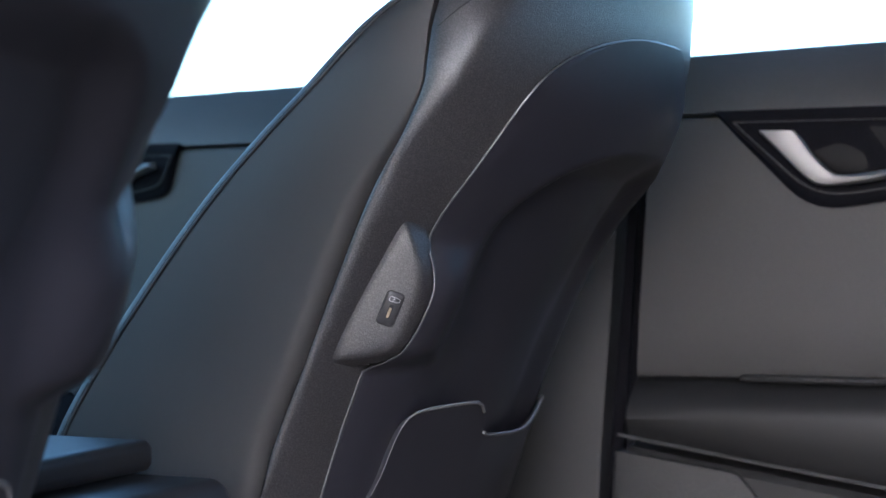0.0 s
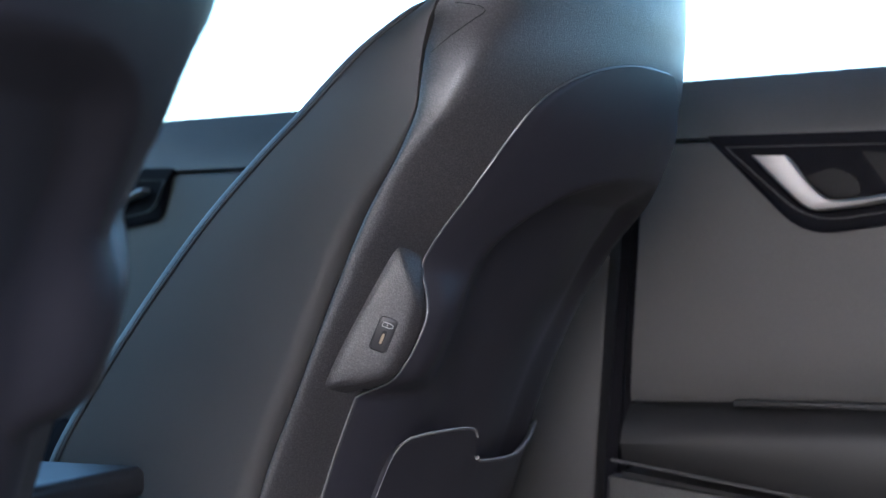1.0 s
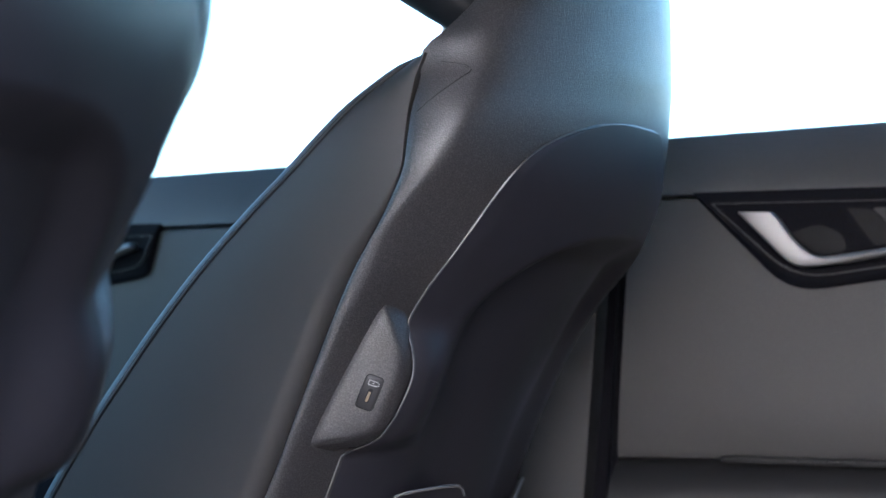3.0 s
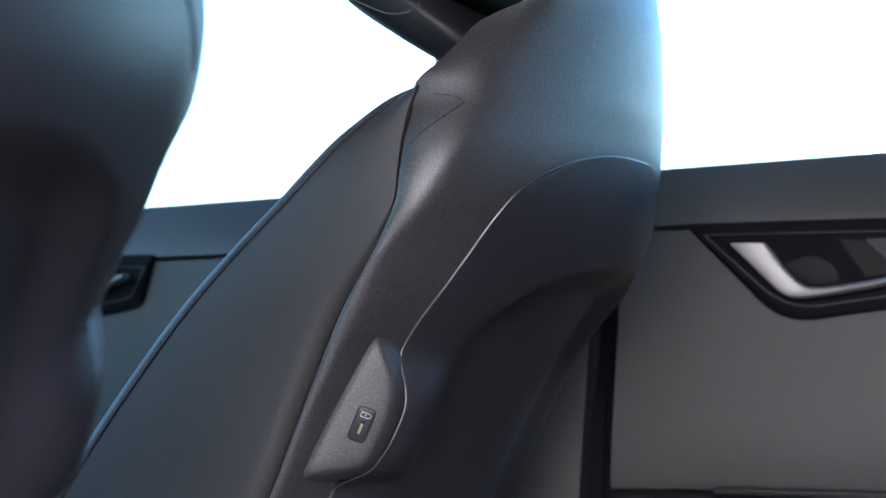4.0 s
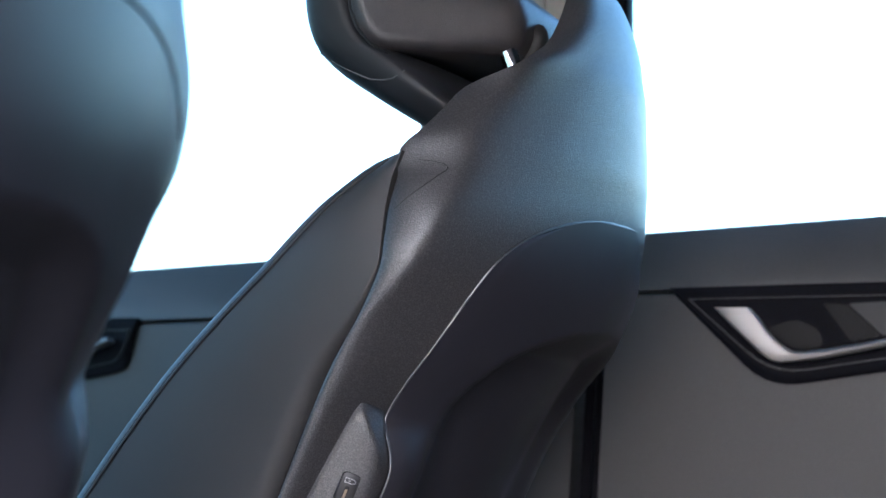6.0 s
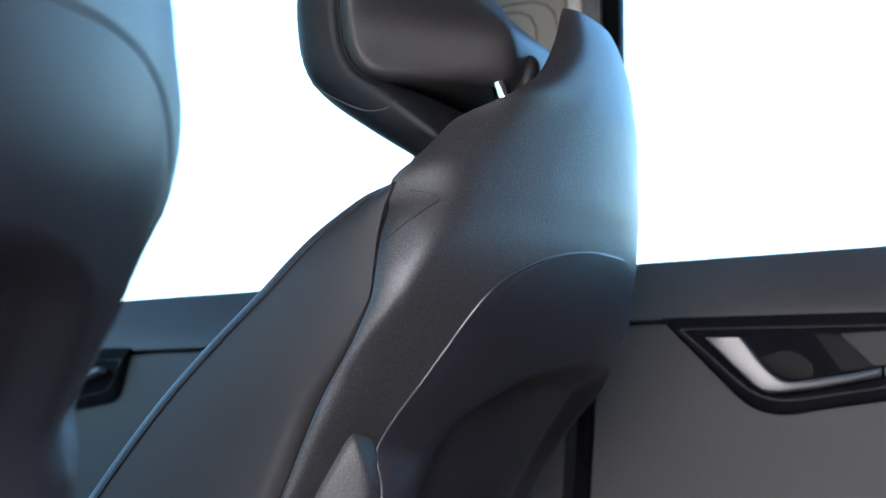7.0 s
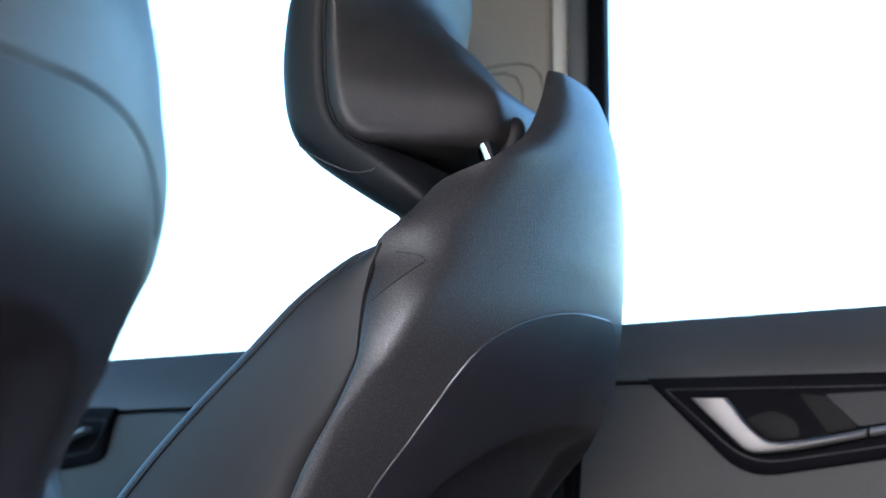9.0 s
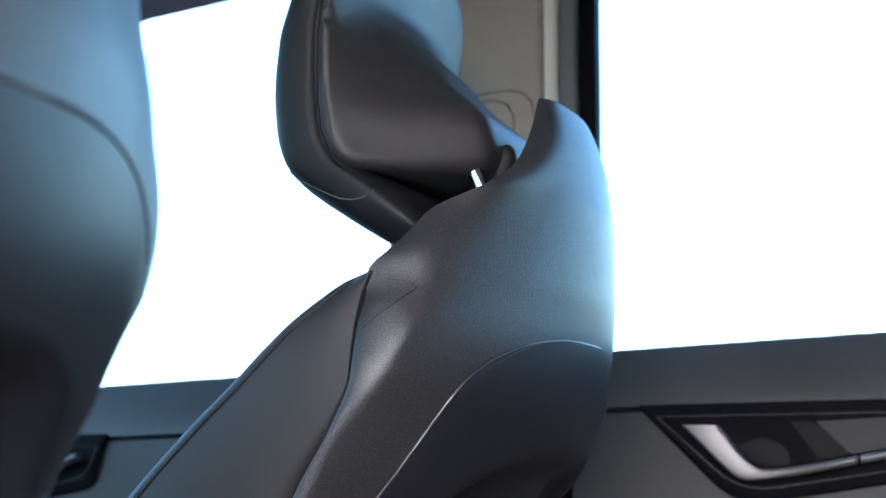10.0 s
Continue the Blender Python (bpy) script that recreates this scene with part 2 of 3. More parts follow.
SPEAKER = material("speaker_mesh", (0.0058, 0.0056, 0.0056), 0.6, grain=1.0, grain_size=420, vary=0.15, patch=160)
rear_door = door_panel(-1.1, 0.452, "door_1", "grey car door panel with black trim, closed", lambda y: 1.0565 - 0.012 * (y - 0.3))
part("speaker_grille", slab(rounded([(0.462, 0.756), (0.352, 0.741), (0.327, 0.712), (0.300, 0.63), (0.462, 0.63)], 0.004), "x", WALL - 0.024, WALL, 0.002), SPEAKER, rear_door, "dark speaker grille")
part("pocket_lip", tube([(WALL - 0.022, y, 0.695 + 0.155 * y + 0.0035) for y in [0.46 - 0.03 * k for k in range(16)]], 0.0016, 6), DOORCAP, rear_door, "thin lighter edge under the armrest")
part("switch_strip", box(WALL - 0.010, WALL + 0.006, -0.30, 0.357, 0.8195, 0.8255, 0.0015), ARMREST, rear_door, "raised dark strip along the armrest")
for k in range(5):
    part("switch", box(WALL - 0.0125, WALL - 0.004, 0.292 - 0.012 * k, 0.301 - 0.012 * k, 0.8215, 0.8245, 0.0008), PILLARLOW, rear_door)
lean(rear_door, 0.452)
front_door = door_panel(0.60, 1.75, "door_2", "dark grey front car door panel, closed", lambda y: 1.055 - 0.022 * (y - 0.1))


part("door_pocket", slab([(0.90, 0.725), (1.043, 0.786), (1.10, 0.810), (1.30, 0.830), (1.30, 0.55), (0.90, 0.55)], "x", WALL - 0.034, WALL + 0.01, 0.003), BLACKSEAL, front_door, "black door pocket below the armrest")


def rings_plate(outlines):
    """A relief: outlines of equal count, each with its own depth x, joined from the outside in."""
    bm = bmesh.new()
    rows = [[bm.verts.new((x, y, z)) for y, z in pts] for x, pts in outlines]
    for a, c in zip(rows, rows[1:]):
        for i in range(len(a)):
            k = (i + 1) % len(a)
            bm.faces.new((a[i], a[k], c[k], c[i]))
    bm.faces.new(rows[-1])
    return bm


def bar(stations, x_top, x_low):
    """A flat lever through pairs of edge points: rounded along the outer edge, with a wide chamfer along the inner one."""
    rings = []
    for outer, inner in stations:
        p, q = Vector(outer), Vector(inner)
        w = (q - p).length
        d = (q - p).normalized()
        lip = min(0.0042, w * 0.4)
        rings.append([(x_low, *p), (x_top + 0.0035, *p), (x_top + 0.0012, *(p + d * 0.0012)), (x_top + 0.0005, *(p + d * min(0.004, w * 0.3))), (x_top, *(q - d * lip)),
                      (x_top + 0.0016, *(q - d * 0.0006)), (x_top + 0.003, *q), (x_low, *q)])
    return loft(rings)


def door_handle(door, dy, dz):
    """A pull lever in a dark bezel; the shaded hollow and lit bowl behind it are tones on low relief. Its front corner
    is cut slantwise.
    """
    def yz(points):
        return [(y + dy, z + dz) for y, z in points]

    rad = [0.003, 0.03, 0.01, 0.012, 0.004]
    o0 = rounded(yz([(0.3945, 1.0580), (0.307, 0.968), (0.18, 0.986), (0.062, 1.007), (0.048, 1.0600)]), rad)
    o1 = rounded(yz([(0.385, 1.0505), (0.304, 0.9745), (0.18, 0.992), (0.065, 1.0145), (0.052, 1.0505)]), rad)
    o2 = rounded(yz([(0.377, 1.0480), (0.3025, 0.9795), (0.18, 0.9965), (0.068, 1.0165), (0.055, 1.0480)]), rad)
    o3 = rounded(yz([(0.3742, 1.0470), (0.3018, 0.9810), (0.18, 0.9978), (0.069, 1.0175), (0.0565, 1.0470)]), rad)
    handle = part("handle_bezel", rings_plate([(WALL + 0.01, o0), (WALL - 0.003, o0), (WALL - 0.006, o1), (WALL - 0.005, o2)]), BLACKSEAL, door, "black handle surround")
    part("bezel_rim", rings_plate([(WALL - 0.004, o2), (WALL - 0.008, o2), (WALL - 0.008, o3), (WALL - 0.0045, o3)]), DOORLOW, handle, "thin dark grey raised rim")
    # no real depth here: the hollow's shade is this plate's black colour
    part("recess", rings_plate([(WALL - 0.0040, o3), (WALL - 0.0062, o3)]), BLACKSEAL, handle, "black plate behind the lever, shade of the hollow put into its colour")
    b0 = rounded(yz([(0.3084, 1.02), (0.2814, 1.0284), (0.2611, 1.0193), (0.2567, 1.0037), (0.2822, 1.0011)]), 0.008, 8)
    b1 = rounded(yz([(0.2976, 1.0159), (0.2816, 1.0216), (0.271, 1.0156), (0.2683, 1.0073), (0.2821, 1.005)]), 0.006, 8)
    # a mound, not a hollow: its lighter colour stands for light falling inside
    part("bowl", rings_plate([(WALL - 0.0060, b0), (WALL - 0.0064, b0), (WALL - 0.0074, b1)]), GRIP, handle, "raised mound, its lighter tone stands for light in the grip hollow", 60)
    p0 = rounded(yz([(0.2576, 1.0417), (0.2363, 1.0398), (0.2083, 1.0123), (0.2338, 1.0083)]), 0.003, 5)
    part("ramp", rings_plate([(WALL - 0.0060, p0), (WALL - 0.0072, p0)]), GRIP, handle, "dark grey slope beside the grip")
    p1 = rounded(yz([(0.2353, 1.0408), (0.1147, 1.0456), (0.1156, 1.0243), (0.2069, 1.0128)]), 0.003, 5)
    part("plate", rings_plate([(WALL - 0.0060, p1), (WALL - 0.0085, p1)]), PILLARLOW, handle, "grey plate beside the grip")
    part("lever", bar([yz(pair) for pair in [((0.3493, 1.0387), (0.3198, 1.0382)), ((0.3404, 1.0297), (0.3125, 1.0302)), ((0.3272, 1.0163), (0.303, 1.0164)), ((0.3137, 1.0029), (0.2944, 1.0076)), ((0.3064, 0.9961), (0.2881, 1.0027)), ((0.3011, 0.9926), (0.2828, 1.0002)), ((0.2943, 0.9906), (0.277, 0.9997)), ((0.2821, 0.991), (0.2697, 0.9996)), ((0.2554, 0.9937), (0.2552, 1.0014)), ((0.2266, 0.9987), (0.2264, 1.0054)), ((0.2009, 1.0037), (0.1997, 1.0103))]], WALL - 0.024, WALL - 0.010), CHROME, handle, "satin chrome pull lever", 35)
    part("lever_tail", bar([yz(pair) for pair in [((0.1962, 1.0045), (0.196, 1.0112)), ((0.1755, 1.0076), (0.1753, 1.0142)), ((0.105, 1.0225), (0.105, 1.029)), ((0.085, 1.0295), (0.087, 1.0350)), ((0.078, 1.0320), (0.080, 1.0385)), ((0.071, 1.0345), (0.072, 1.0395))]], WALL - 0.024, WALL - 0.010), CHROME, handle, "satin chrome hinge end", 35)


door_handle(rear_door, 0.0, 0.0)
door_handle(front_door, 0.89, -0.019)

# the pillar between the doors
pillar = thing("door_pillar", (1.62, 0.52, FLOOR), "centre pillar with pale upper trim and dark lower trim", "car pillar", kind="structure")
part("upper_trim", box(1.60, 1.66, 0.489, 0.646, 1.05, 1.53, 0.006), CREAM, pillar, "light grey fabric pillar trim")
part("pale_edge", box(1.602, 1.66, 0.475, 0.488, 1.05, 1.53, 0.004), PALE, pillar, "pale trim edge")
part("door_seal", box(1.606, 1.66, 0.4565, 0.4745, 1.05, 1.53, 0.004), RUBBER, pillar, "grey rubber door seal")
part("lower_seal", slab([(0.458, 1.049), (0.474, 0.75), (0.49, 0.34), (0.497, 0.34), (0.482, 0.75), (0.466, 1.049)], "x", 1.606, 1.66), BLACKSEAL, pillar, "black door seal")
part("lower_seal", slab([(0.468, 1.049), (0.486, 0.75), (0.50, 0.34), (0.515, 0.34), (0.498, 0.75), (0.476, 1.049)], "x", 1.610, 1.66), BLACKSEAL, pillar, "black door seal")
part("window_frame", box(1.612, 1.634, 0.4395, 0.4560, 1.1, 1.53, 0.003), BLACKSEAL, pillar, "black window frame")
part("lower_trim", slab([(0.479, 1.049), (0.500, 0.75), (0.518, 0.34), (0.64, 0.34), (0.64, 1.049)], "x", 1.588, 1.66, 0.005), PILLARLOW, pillar, "dark grey lower pillar trim")


part("belt_adjuster_gap", tube([(1.599, y, z) for y, z in ((0.60, 1.352), (0.57, 1.358), (0.54, 1.362), (0.52, 1.3625), (0.507, 1.359), (0.499, 1.35), (0.4955, 1.335), (0.495, 1.30))], 0.0009, 6), GROOVE, pillar, "gap round the belt adjuster cover")
part("belt_adjuster_gap", tube([(1.599, y, z) for y, z in ((0.60, 1.347), (0.56, 1.353), (0.535, 1.354), (0.523, 1.349), (0.517, 1.338), (0.5155, 1.30))], 0.001, 6), GROOVE, pillar, "gap round the belt adjuster button")
# roof rail and header over the side windows
rail = slab([(-1.2, 1.50), (0.8, 1.507), (0.95, 1.490), (1.3, 1.409), (1.8, 1.15), (1.9, 1.15), (1.4, 1.55), (-1.2, 1.57)], "x", 1.55, 1.66)
whole("roof_rail", rail, MATTE, "dark roof rail above the side windows", "car roof", kind="structure")
for nm, a, b in (("window_1", -1.1, 0.4425), ("window_2", 0.66, 1.7)):
    whole(nm, slab([(a, belt(a) - 0.02), (b, belt(b) - 0.02), (b, 1.53 if b < 1 else 1.2), (a, 1.53)], "x", 1.628, 1.632), glass, "green-tinted side window glass", "window", kind="structure")


# the near side: front door and pillar beside the open rear doorway; the front end under the windscreen
def side_wall(name, outline, label):
    """One piece of the near side of the car, an outline in the plane of y and z."""
    whole(name, slab(outline, "x", 0.06, 0.12), MATTE, label, "car side", kind="structure")


side_wall("wall_front_door", [(0.44, 0.30), (1.95, 0.30), (1.95, 1.05), (0.44, 1.11)], "dark near front door below its window")
side_wall("wall_pillar", [(0.44, 1.11), (0.60, 1.10), (0.60, 1.53), (0.44, 1.53)], "dark near centre pillar")
side_wall("wall_sill", [(-0.42, 0.20), (0.44, 0.20), (0.44, 0.40), (-0.42, 0.40)], "dark sill of the open rear doorway")
side_wall("wall_quarter", [(-1.2, 0.20), (-0.42, 0.20), (-0.42, 0.95), (-0.32, 1.53), (-1.2, 1.53)], "dark quarter trim behind the open doorway")
side_wall("wall_rail", [(-1.2, 1.53), (0.9, 1.53), (1.3, 1.44), (1.95, 1.05), (2.02, 1.05), (1.35, 1.55), (-1.2, 1.58)], "dark near roof rail")
# out of view: its dark tint holds light off the far front door
whole("window_3", slab([(0.60, 1.08), (1.93, 1.03), (1.28, 1.45), (0.90, 1.54), (0.60, 1.54)], "x", 0.088, 0.092), dimming_glass, "unseen near side window glass, darkened to dim the light inside", "window", kind="structure")
whole("window_4", slab([(1.20, 1.545), (1.95, 1.01), (1.95, 1.004), (1.20, 1.539)], "x", 0.10, 1.66), glass, "green-tinted windscreen", "window", kind="structure")
whole("wall_front", box(0.12, 1.66, 1.75, 1.95, 0.2, 1.0, 0.03), MATTE, "dark front end under the windscreen", "wall", kind="structure")
whole("wall_rear", box(0.06, 1.7, -1.25, -1.1, 0.2, 1.57), MATTE, "dark rear end of the cabin", "wall", kind="structure")
whole("rear_quarter", slab([(-1.2, 0.3), (-0.90, 0.3), (-0.90, 1.15), (-0.72, 1.53), (-1.2, 1.53)], "x", 1.60, 1.66), MATTE, "dark rear quarter trim behind the rear door", "wall", kind="structure")

# ---- front seats ----
TAB_W = [(0.60, 0.22), (1.05, 0.220), (1.07, 0.2165), (1.085, 0.2130), (1.10, 0.2095), (1.113, 0.2065), (1.13, 0.202), (1.15, 0.187), (1.17, 0.168), (1.19, 0.140), (1.20, 0.119), (1.22, 0.094), (1.24, 0.076), (1.255, 0.066), (1.265, 0.055)]
TAB_P = [(0.60, 0.62), (0.777, 0.565), (0.80, 0.559), (0.826, 0.549), (0.856, 0.536), (0.886, 0.524), (0.915, 0.512), (0.974, 0.486), (1.02, 0.460), (1.049, 0.4495), (1.08, 0.4487), (1.10, 0.4467), (1.116, 0.4503),
         (1.122, 0.4495), (1.128, 0.4433), (1.134, 0.4385), (1.15, 0.4292), (1.163, 0.4220), (1.172, 0.4074), (1.178, 0.3950), (1.186, 0.3835), (1.20, 0.3785), (1.22, 0.3765), (1.24, 0.3755), (1.255, 0.375), (1.265, 0.374)]
TAB_C = [(0.60, 0.548), (0.70, 0.512), (0.759, 0.487), (0.823, 0.465), (0.87, 0.446), (0.954, 0.4006), (0.995, 0.3735), (1.035, 0.3575), (1.078, 0.3488), (1.10, 0.3462), (1.119, 0.3440), (1.16, 0.3434), (1.18, 0.3436), (1.20, 0.3470),
         (1.22, 0.3500), (1.235, 0.3535), (1.255, 0.361), (1.265, 0.367)]
TAB_K = [(0.60, 1.6), (0.95, 1.8), (1.0, 1.75), (1.05, 1.5), (1.08, 1.5), (1.12, 1.7), (1.16, 1.85), (1.18, 1.85), (1.20, 1.6), (1.22, 1.35), (1.3, 1.3)]
TAB_R = [(0.60, 0.617), (0.777, 0.5605), (0.8417, 0.5345), (0.8787, 0.5194), (0.9154, 0.5028), (0.9516, 0.486), (0.9696, 0.4761), (0.9875, 0.4675), (1.0052, 0.4575), (1.0227, 0.4449), (1.0401, 0.4325), (1.058, 0.4235),
         (1.0765, 0.4158), (1.0925, 0.4085), (1.105, 0.401), (1.12, 0.393)]
TAB_RS = [(0.60, 0.2205), (1.035, 0.2205), (1.058, 0.2165), (1.0765, 0.209), (1.0925, 0.196), (1.105, 0.181), (1.12, 0.168)]
TAB_F = [(0.60, 0.805), (0.808, 0.734), (0.847, 0.711), (0.902, 0.672), (0.971, 0.6165), (1.015, 0.5735), (1.048, 0.538), (1.087, 0.5010), (1.102, 0.4845), (1.110, 0.4745), (1.1145, 0.4675), (1.119, 0.460)]
TAB_FW = [(0.60, 0.224), (1.05, 0.222), (1.08, 0.216), (1.10, 0.206), (1.112, 0.199), (1.119, 0.192)]


def back_y(s, z):
    """The rear face of the seat shell, s metres from the seat's middle."""
    return hermite(TAB_C, z) + hermite(TAB_K, z) * s * s


def rear_y(s, z, fall):
    """The rear face with its shoulders falling away beside the upright middle."""
    d = abs(s) - 0.055
    return back_y(s, z) + fall * smooth(1.02, 1.20, z) * 0.5 * (d + math.sqrt(d * d + 0.02 ** 2) - 0.0035)


def band_y(s, z, fall=0.0):
    """The rear face of the shell, whose band outside the silver bead runs straight to the ridge of the flank."""
    ridge = hermite(TAB_RS, z)
    start = min(max(0.12, arch(z, 1.0822, 0.182, 0.186)), ridge - 0.02)
    y = rear_y(s, z, fall)
    if abs(s) <= start:
        return y
    return y + (1 - smooth(1.07, 1.12, z)) * (hermite(TAB_R, z) - 0.002 - rear_y(ridge, z, fall)) * min(1.2, (abs(s) - start) / (ridge - start))


def arch(z, top, wide, low_wide):
    """Half the width of an arch with a flat round top, at the height z."""
    if z >= top:
        return 0.0
    u = min(1.0, (top - z) / 0.14)
    return wide * (1 - (1 - u) ** 3.0) ** (1 / 2.95) + (low_wide - wide) * min(1, max(0, (top - 0.14 - z) / 0.16))


def front_seat(mid, inboard, label, fall=0.0):
    """A front seat. inboard is -1 or 1: the way from its middle to the car's middle, where the charging port sits."""
    seat = thing("front_seat", (mid, 0.66, FLOOR), label, "car seat", "front seats")

    def at(s, y, z):
        return (mid + s, y, z)

    def shell_ring(z):
        w, yp, yr = hermite(TAB_W, z), hermite(TAB_P, z), hermite(TAB_R, z)
        sunk = arch(z, 1.0822, 0.182, 0.186) - 0.024
        f = smooth(1.09, 1.125, z)
        sr = hermite(TAB_RS, z)
        q = (1 - f) * (sr - 0.006) / w + f * (0.85 - 0.145 * smooth(1.14, 1.20, z))
        rear = []
        for k in range(61):
            s = (-1 + 2 * k / 60) * q * w
            well = 0.045 * smooth(1.0, 0.86, abs(s) / sunk) * smooth(1.07, 1.05, z) if sunk > 0.03 else 0.0
            rear.append((s, band_y(s, z, fall) + well))
        edge = 0.006 * smooth(1.13, 0.99, z)
        out = w + edge
        low = [(sr - 0.0015, yr - 0.0015)] + [(sr + (out - sr) * e, yr + (yp - yr) * u) for u, e in ((0.06, 0.25), (0.3, 0.62), (0.6, 0.9), (0.8, 1.02), (0.94, 1.0), (1.0, 0.85))] + [(w - 0.045, yp + 0.0005)]
        ye = min(rear_y(q * w, z, fall), yp - 0.004)
        high = [(w * (q + 0.02 + (0.98 - q) * u ** 0.5), ye + (yp - ye) * u) for u in (0.06, 0.16, 0.25, 0.4, 0.6, 0.8, 0.93)] + [(w * 0.97, yp + 0.001)]
        right = [(a[0] + (c[0] - a[0]) * f, a[1] + (c[1] - a[1]) * f) for a, c in zip(low, high)]
        front = [((1 - 2 * k / 16) * (w - 0.05 * (1 - f) - 0.01 * f), yp + 0.002 + 0.004 * (1 - (1 - 2 * k / 16) ** 2)) for k in range(1, 16)]
        left = [(-s, y) for s, y in reversed(right)]
        ring = [Vector(p) for p in rear + right + front + left]
        n = len(ring)
        ridge = [i for i in range(n) if 50 <= i <= 66 or i <= 10 or i >= n - 6]
        lip = [i for i in range(n) if 67 <= i <= n - 7]
        r_turns, p_turns = 1 + 7 * smooth(1.08, 1.13, z) + 14 * smooth(1.115, 1.15, z), 5 * smooth(1.11, 1.15, z)
        for turn in range(22):
            old = ring[:]
            for some, turns in ((ridge, r_turns), (lip, p_turns)):
                f = min(1, max(0, turns - turn)) * 0.5
                for i in some:
                    ring[i] = (1 - f) * old[i] + f * 0.5 * (old[i - 1] + old[(i + 1) % n])
        return ring

    levels = [0.60 + 0.01 * k for k in range(40)] + [1.0 + 0.006 * k for k in range(20)] + [1.12 + 0.0056 * k for k in range(25)] + [1.2575, 1.260]
    rings = [[at(p.x, p.y, z) for p in shell_ring(z)] for z in levels]
    part("back_shell", loft(rings), GRAINED, seat, "black grained plastic seat shell", 35)

    # leather bolsters and front: the leather rolls into the gap beside the plastic
    rings = []
    for k in range(81):
        z = 0.60 + (1.1175 - 0.60) * (k / 80) ** 0.8
        yp, yf, wp, wf = hermite(TAB_P, z) + 0.0015, hermite(TAB_F, z), hermite(TAB_W, z) + 0.001 + 0.0025 * smooth(1.13, 0.99, z), hermite(TAB_FW, z)
        yf = max(yf - 0.004 * smooth(1.112, 1.1175, z), yp - 0.004)
        yp -= 0.009 * smooth(1.098, 1.1175, z)
        thick = smooth(0, 0.03, yf - yp)
        ROLL = min(1.0, max(0.02, (yf - yp) / 0.03))
        deep = smooth(1.05, 0.955, z)
        roll, sink = (0.0010 + 0.0180 * deep) * smooth(0.0, 0.06, yf - yp), 0.0008 + 0.022 * deep
        half = [(wp - 0.060, yp), (wp - sink - 0.004, yp + 0.0004)]
        for i in range(0, 8):
            a = math.pi / 2 * i / 7
            half.append((wp - sink * (1 - math.sin(a)), yp + 0.0005 + roll * (1 - math.cos(a))))
        y0 = yp + roll
        for i in range(1, 15):
            u = i / 14
            half.append((wp + (wf - wp) * u + 0.003 * math.sin(math.pi * u) * thick, y0 + (yf - ROLL * 0.016 - y0) * u))
        for i in range(1, 6):
            a = math.pi / 2 * i / 5
            half.append((wf - 0.018 + 0.018 * math.cos(a), yf - ROLL * 0.016 * (1 - math.sin(a))))
        for i in range(1, 6):
            u = i / 5
            half.append((wf - 0.018 - (wf - 0.03) * u, yf - 0.05 * math.sin(u * math.pi / 2) * smooth(0, 0.1, yf - yp)))
        rings.append([at(s, y, z) for s, y in half] + [at(-s, y, z) for s, y in reversed(half)])
    part("back_cushion", loft(rings), LEATHER, seat, "dark grey leather bolstered backrest", 50)

    # rear panel inside the silver bead, with a hollow for the knees
    def edge(z, s_sign):
        w = arch(z, 1.0822, 0.182, 0.186)
        return w if s_sign == inboard else w * (1 - 0.60 * smooth(0.98, 1.08, z))

    def shift(z):
        return inboard * 0.012 * smooth(1.0, 1.06, z)

    def swell(s, z):
        """The port housing swells out under the bead and fades into the panel."""
        tab_h = [(0.856, 0.0), (0.862, 0.014), (0.868, 0.0225), (0.8742, 0.0247), (0.8854, 0.0268), (0.8984, 0.0263), (0.9077, 0.0248), (0.9169, 0.0205), (0.9261, 0.0140), (0.9353, 0.0062), (0.9408, 0.002), (0.947, 0.0)]
        return hermite(tab_h, z) * smooth(0.115, 0.180, s * inboard)

    def panel_y(s, z):
        inner = arch(z, 1.004, 0.150, 0.158)
        hollow = smooth(1.06, 0.42 + 0.38 * smooth(0.86, 0.97, z), abs(s) / inner) * smooth(1.006, 0.985, z) if inner > 0.01 else 0.0
        return back_y(s, z) + 0.024 * hollow - swell(s, z)

    zs = [0.62 + (1.0820 - 0.62) * (1 - (1 - k / 170) ** 1.7) for k in range(171)]
    rings = []
    for z in zs:
        row = []
        for k in range(49):
            u = -1 + 2 * k / 48
            s = shift(z) + u * max(edge(z, math.copysign(1, u)), 0.002)
            lift = 0.0024 * smooth(0, 0.03, 1 - abs(u)) * smooth(0.0, 0.0008, 1.0822 - z) - 0.0004
            row.append(at(s, panel_y(s, z) - lift, z))
        rings.append(row)
    part("back_panel", loft(rings, closed=False), BACKPANEL, seat, "smooth black back panel with a knee hollow", 60)

    line = []
    for z in zs:
        w = edge(z, inboard)
        line.append(at(shift(z) + inboard * w, back_y(shift(z) + inboard * w, z) - swell(inboard * w, z) - 0.0010, z))
    for z in reversed(zs):
        w = edge(z, -inboard)
        line.append(at(shift(z) - inboard * w, back_y(shift(z) - inboard * w, z) - 0.0006, z))
    part("silver_bead", tube(line, 0.0008, 6), SATIN, seat, "thin silver bead round the back panel", 60)

    gap = [Vector(p) + Vector(((p[0] - mid) * 0.012, 0.0002, 0.0026 * smooth(1.02, 1.08, p[2]))) for p in line if p[2] > 1.045]
    if inboard > 0:
        part("panel_gap", tube(gap, 0.0009, 6), SEAM, seat, "fine dark gap round the back panel")

    # seam along the bolster's front edge, with its stitches
    def seam_point(z, off, out=0.0003):
        yf, wf = hermite(TAB_F, z), hermite(TAB_FW, z)
        x = wf + 0.0002
